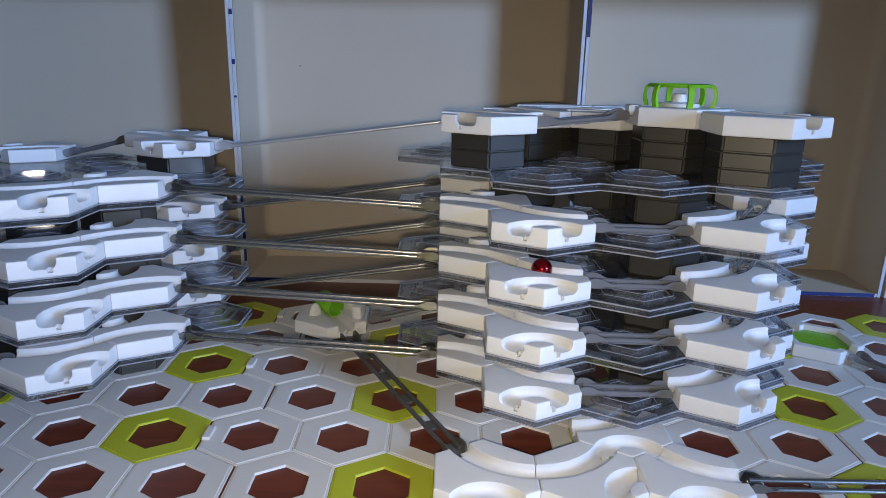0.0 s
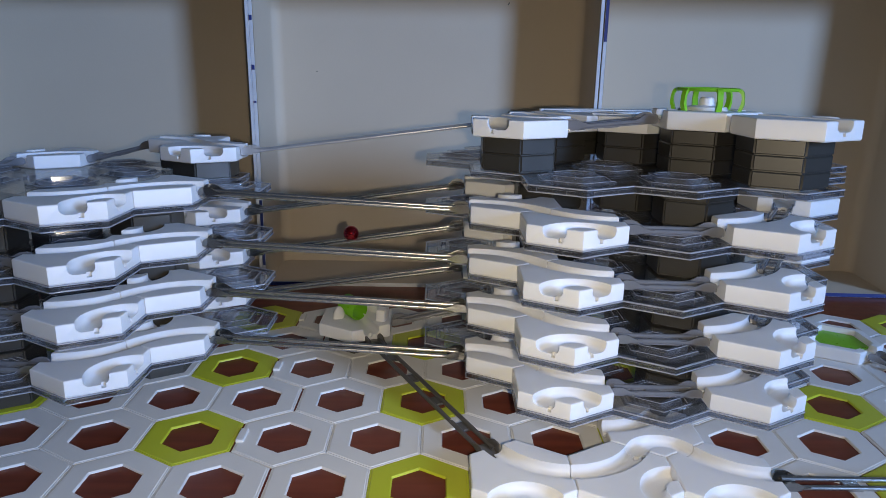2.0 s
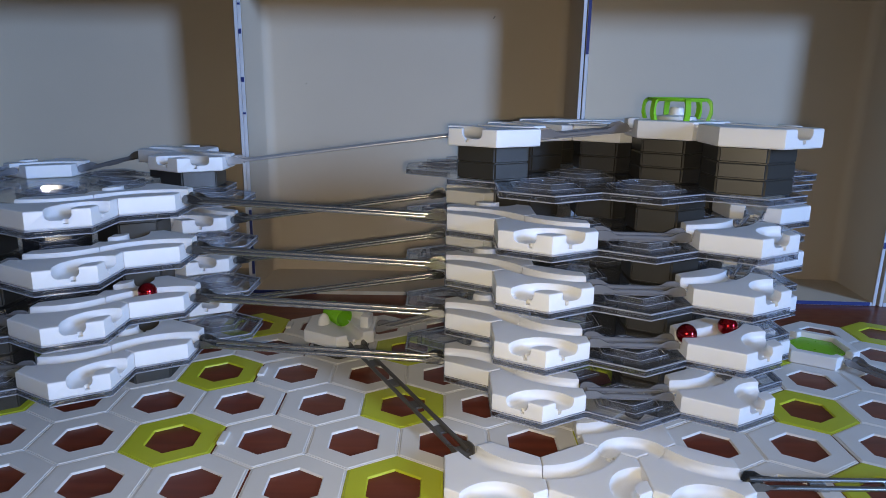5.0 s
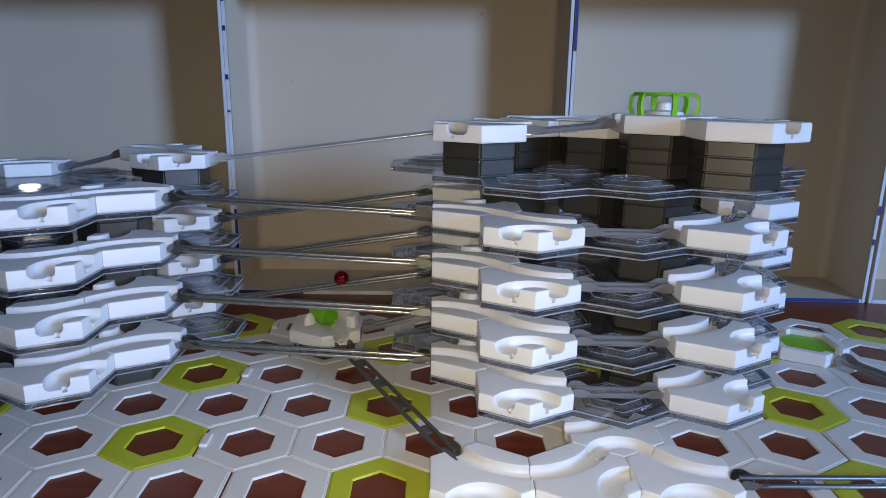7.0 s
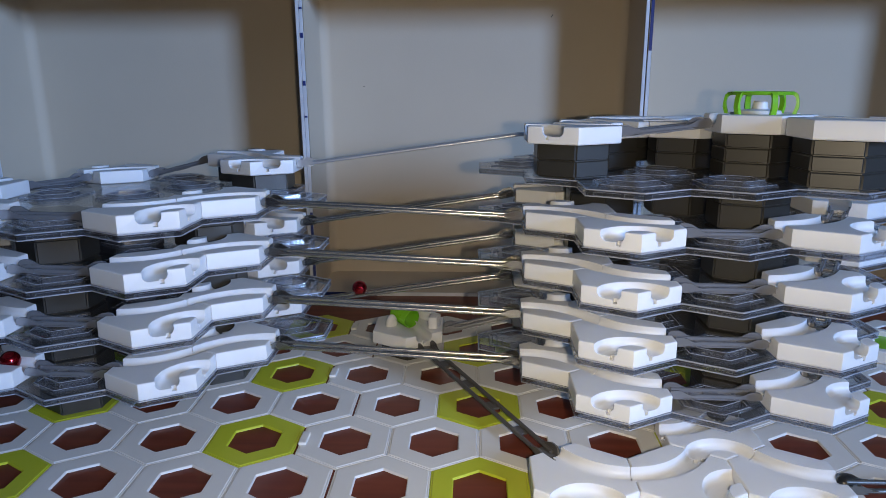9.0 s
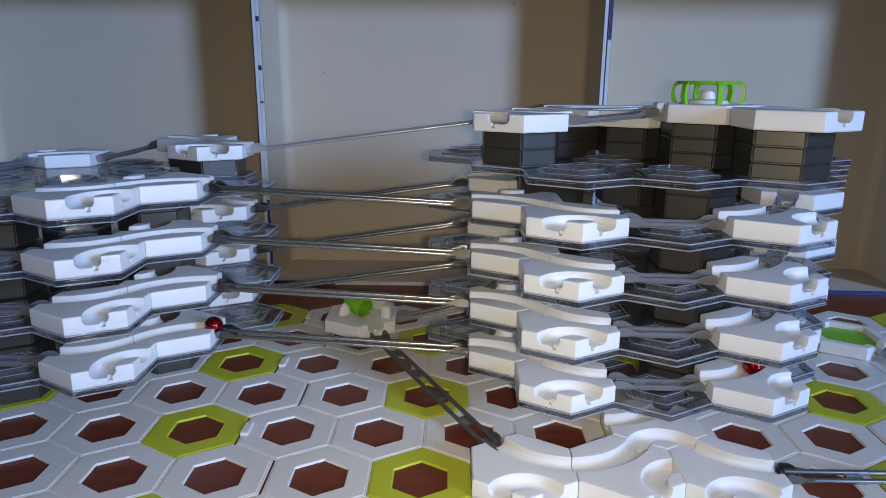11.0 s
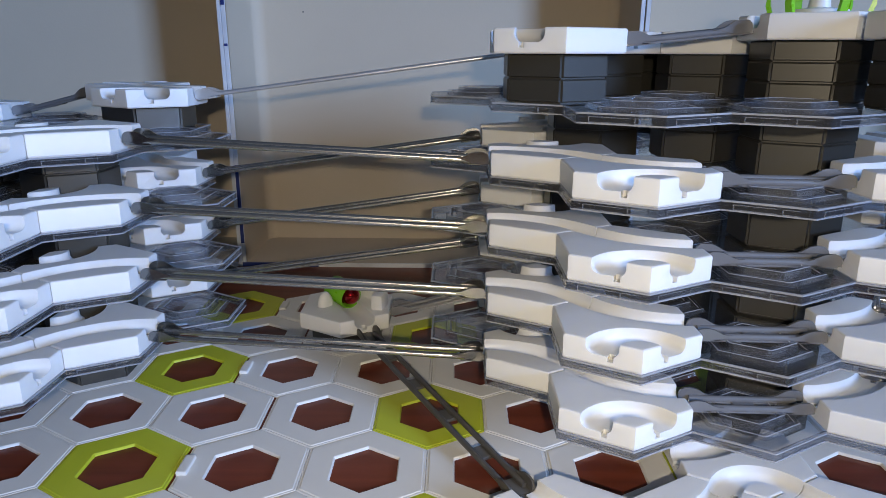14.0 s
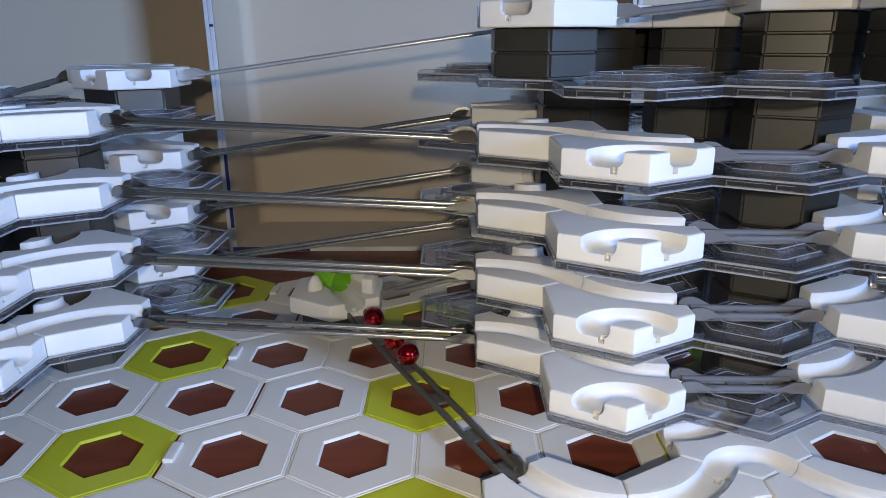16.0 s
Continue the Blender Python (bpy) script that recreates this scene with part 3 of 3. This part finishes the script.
# ---- things on the board ----
CATCH_Z = 0.0105   # the catcher stands on one low block
FLOORRUN = [((3, -2), 120, 0), ((4, -2), 180, 60), ((5, -2), 120, 0)]
for c, a, b in FLOORRUN:
    curve_tile(*c, 0.0002, bend(a, b), "white plastic curve tile lying on the board", "curve tiles on the board")
curve_tile(4, -1, 0.0002, ((-120, -60), (180, 60)), "white plastic curve tile lying on the board", "curve tiles on the board")
rail_between((5, -2), 0, 0.0, (9, -2), 180, 0.0, "long steel-grey rail low over the board", "rails on the board", ties=3)
rail_between((-1, 2), -60, CATCH_Z, (3, -2), 120, 0.0, "long dark ladder-like rail low over the board", "rails on the board", mat=LADDER, ties=4, r=0.0013)
rail_between((1, 2), 180, RIGHT_Z[3], (-1, 2), 0, CATCH_Z + 0.004, "short dark sloping rail to the catcher", "rails on the board", mat=TRACK, ties=1, web=True)

x, y = cell(-1, 2)
pillar(-1, 2, 0.0001, CATCH_Z, 1, "height blocks on the board")
catcher = empty("catcher_tile", pose(x, y, CATCH_Z + 0.0002))
part("base", tile_mesh(((120, -60),)), catcher)
for a, w, d, top in ((-14, 0.0058, 0.0195, 0.0088), (48, 0.0090, 0.0165, 0.0080)):
    bm = bmesh.new()
    box_bm(bm, -0.0036, 0.0036, -w, w, TILE_H - 0.001, TILE_H + top, 0.0022)
    part("post", mesh_of(bm, "post", WHITE, 40), catcher, "", pose(d * math.cos(radians(a)), d * math.sin(radians(a)), 0, 0, 0, a))
bm = bmesh.new()
bmesh.ops.create_uvsphere(bm, u_segments=20, v_segments=12, radius=1.0)
bmesh.ops.scale(bm, vec=(0.0034, 0.0050, 0.0088), verts=bm.verts)
part("fin", mesh_of(bm, "fin", WHITE, 60), catcher, "rounded white fin beside the tube", pose(-0.0125, -0.0030, TILE_H - 0.0005, 0, 0, -46))
bm = bmesh.new()
n = 20
rings = []
for r, xx in ((0.0069, 0.0080), (0.0073, 0.0070), (0.0073, -0.0085), (0.0064, -0.0085), (0.0064, 0.0080)):
    rings.append([(xx, r * math.cos(2 * math.pi * k / n), r * math.sin(2 * math.pi * k / n)) for k in range(n)])
vs = loft(bm, rings, cap=False)
for q in range(n):
    bm.faces.new((vs[-1][q], vs[-1][(q + 1) % n], vs[0][(q + 1) % n], vs[0][q]))
tube = part("tube", mesh_of(bm, "tube", GREEN, 40), catcher, "bright green open tube", pose(-0.0035, 0.0060, TILE_H + 0.0045, 0, 6, -46))
tagged(catcher, "white catcher tile with a green tube on the board", "track tile")

x, y = cell(6, 2)
goal = empty("goal_tile", pose(x, y, 0.0002))
bm = bmesh.new()
loft(bm, [hex_points(R0 - 0.0008, 0), hex_points(R0 - 0.0002, 0.0006), hex_points(R0 - 0.0002, TILE_H - 0.0006), hex_points(R0 - 0.001, TILE_H), hex_points(0.0225, TILE_H), hex_points(0.0215, TILE_H - 0.0045)])
notch = []
for f in (120, -60):
    nb = bmesh.new()
    box_bm(nb, -0.009, 0.006, -0.0062, 0.0062, TILE_H - 0.0045, TILE_H + 0.004)
    bmesh.ops.transform(nb, matrix=Matrix.Translation(face_mid(f)) @ Matrix.Rotation(radians(f), 4, "Z"), verts=nb.verts)
    notch.append(mesh_of(nb, "notch", WHITE))
part("base", carve(mesh_of(bm, "goal_base", WHITE), notch), goal)
bm = bmesh.new()
loft(bm, [hex_points(0.0205, TILE_H - 0.0044), hex_points(0.0205, TILE_H - 0.0036), hex_points(0.0198, TILE_H - 0.0032)])
part("insert", mesh_of(bm, "insert", GREEN), goal, "bright green flat insert")
tagged(goal, "white tile with a bright green insert on the board", "track tile")
rail_between((6, 2), -60, 0.0, (9, -1), 120, 0.0, "dark grey rail low over the board", "rails on the board", mat=TRACK, ties=3, web=True)

# ---- marbles ----
bm = bmesh.new()
bmesh.ops.create_uvsphere(bm, u_segments=32, v_segments=20, radius=MARBLE_R)
MARBLE = mesh_of(bm, "marble", RED, 180)
marbles = []
for k in range(3):
    marbles.append(tagged(new("marble", MARBLE), "shiny red metal marble rolling along the track", "marble", "marbles"))


def track_line():
    """The marbles' way as one line of points, and the names of its stretches with where they start and end along it."""
    pts, names = [], {}

    def add(name, some):
        start = len(pts) - 1 if pts else 0
        for p in some:
            if not pts or (p - pts[-1]).length > 1e-5:
                pts.append(p)
        names[name] = (start, len(pts) - 1)

    def tile(name, c, a, b, z):
        x, y = cell(*c)
        add(name, [Vector((x + p.x, y + p.y, z + MARBLE_Z + sag(y + p.y))) for p in groove_path(a, b, 0)])

    def gap(name, c1, a1, z1):
        p = Vector((*cell(*c1), z1)) + face_mid(a1)
        add(name, [Vector((p.x, p.y, z1 + MARBLE_Z + sag(p.y)))])

    for n in range(1, 4):
        for side, chain, z in (("L", LEFT, LEFT_Z[n]), ("R", RIGHT, RIGHT_Z[n])):
            for k, (c, a, b) in enumerate(chain):
                gap(("gap", side, n, k), c, a, z)
                tile((side, n, k), c, a, b, z)
    cx, cy = cell(-1, 2)
    e = face_mid(-60)
    add("drop", [Vector((cx + 0.022, cy - 0.002, 0.0272)), Vector((cx + 0.0095, cy - 0.0055, 0.0262))])
    add("in", [Vector((cx - 0.0040, cy + 0.0065, 0.0230))])
    add("out", [Vector((cx + 0.006, cy - 0.010, 0.0240)), Vector((cx + e.x, cy + e.y, 0.0220))])
    ax, ay = cell(3, -2)
    w = face_mid(120)
    add("ladder", [Vector((ax + w.x, ay + w.y, MARBLE_Z))])
    lengths = [0.0]
    for p, q in zip(pts, pts[1:]):
        lengths.append(lengths[-1] + (q - p).length)
    return pts, lengths, {k: (lengths[a], lengths[b]) for k, (a, b) in names.items()}


LINE, RUN, STRETCH = track_line()


def along(s):
    k = int(np.clip(np.searchsorted(RUN, s), 1, len(RUN) - 1))
    f = (s - RUN[k - 1]) / max(1e-9, RUN[k] - RUN[k - 1])
    return LINE[k - 1].lerp(LINE[k], min(1.0, max(0.0, f)))


TIMES = [
    [(0.0, ("gap", "R", 1, 4), 0.6), (1.55, ("R", 1, 6), 0.9), (1.95, ("gap", "L", 2, 0), 1.0), (3.5, ("L", 2, 5), 0.2), (4.0, ("gap", "R", 2, 0), 0.18), (4.5, ("R", 2, 0), 0.95), (5.0, ("R", 2, 2), 0.8),
     (6.85, ("R", 2, 6), 1.0), (7.2, ("gap", "L", 3, 0), 1.0), (9.75, ("L", 3, 6), 1.0), (10.15, ("R", 3, 0), 0.5), (10.62, ("R", 3, 2), 0.1), (12.8, ("R", 3, 6), 1.0), (13.2, "in", 1.0), (15.55, "in", 1.0),
     (15.7, "out", 0.45), (15.8, "out", 0.85), (15.9, "ladder", 0.07), (16.0, "ladder", 0.16)],
    [(0.0, ("gap", "R", 1, 4), 0.2), (1.8, ("R", 1, 6), 1.0), (2.0, ("gap", "L", 2, 0), 0.52), (2.18, ("gap", "L", 2, 0), 1.0), (3.5, ("gap", "L", 2, 5), 0.55), (4.0, ("L", 2, 6), 0.95),
     (4.5, ("gap", "R", 2, 0), 0.89), (5.0, ("R", 2, 2), 0.1), (7.3, ("R", 2, 6), 1.0), (7.5, ("gap", "L", 3, 0), 0.49), (7.6, ("gap", "L", 3, 0), 0.83), (7.67, ("gap", "L", 3, 0), 1.0),
     (9.9, ("L", 3, 6), 1.0), (10.35, ("R", 3, 0), 0.5), (10.8, ("R", 3, 2), 0.05), (13.0, ("R", 3, 6), 1.0), (13.5, "in", 0.60), (15.5, "in", 0.60), (15.6, "out", 0.45), (15.7, "out", 0.8), (15.8, "ladder", 0.05), (15.9, "ladder", 0.17), (16.0, "ladder", 0.32)],
    [(0.0, ("R", 1, 1), 0.5), (0.5, ("gap", "R", 1, 3), 0.3), (2.87, ("R", 1, 6), 1.0), (3.0, ("gap", "L", 2, 0), 0.33), (3.25, ("gap", "L", 2, 0), 1.0), (4.5, ("gap", "L", 2, 5), 0.2),
     (5.0, ("L", 2, 6), 0.45), (5.12, ("L", 2, 6), 1.0), (6.2, ("R", 2, 2), 0.1), (8.72, ("R", 2, 6), 1.0), (9.1, ("gap", "L", 3, 0), 1.0), (10.8, ("L", 3, 6), 0.02), (11.0, ("L", 3, 6), 0.95),
     (11.5, ("gap", "R", 3, 0), 0.82), (12.1, ("R", 3, 2), 0.15), (15.0, ("R", 3, 6), 1.0), (15.38, "in", 0.0), (15.5, "out", 0.6), (15.7, "ladder", 0.03), (15.8, "ladder", 0.12), (15.9, "ladder", 0.29), (16.0, "ladder", 0.42)],
]


# ---- board pieces, last ----
boards = [setting("base_board", None, "grey and lime plastic base board of joined hexagons", "base board") for k in range(3)]
for j in range(-7, 4):
    for i in range(-14, 18):
        x, y = cell(i, j)
        if -0.47 < x < 0.62:
            lime = (i + 3 * j) % 5 == 1
            part("board_cell", CELL_LIME if lime else CELL_GREY, boards[seam(i, j)], "lime green cell" if lime else "", pose(x + 0.0012 * (seam(i, j) - 1), y, 0))

CLIP = box_mesh("board_clip", GREY, -0.0022, 0.0022, -0.0062, 0.0062, -0.001, 0.0016, 0.0007)
for j in (-5, -3, -1, 1, 3):
    part("board_clip", CLIP, boards[0], "small grey joining clip", pose(-0.0480, D * j, 0))


def motions():
    """The marbles along the track, and the tube that tips to let them out."""
    for ob, keys in zip(marbles, TIMES):
        ts = [t for t, *_ in keys]
        ss = [STRETCH[n][0] + f * (STRETCH[n][1] - STRETCH[n][0]) for _, n, f in keys]
        walk(ob, [(t, Matrix.Translation(along(float(np.interp(t, ts, ss))))) for t in np.arange(0, 16.001, 1 / 15)])
    rest, tip = pose(-0.0035, 0.0060, TILE_H + 0.0045, 0, 6, -46), pose(0.001, -0.001, TILE_H + 0.0043, 0, 18, -60)
    walk(tube, [(0, rest), (15.3, rest), (15.6, tip), (15.82, tip), (15.92, rest), (16.0, rest)])


motions()
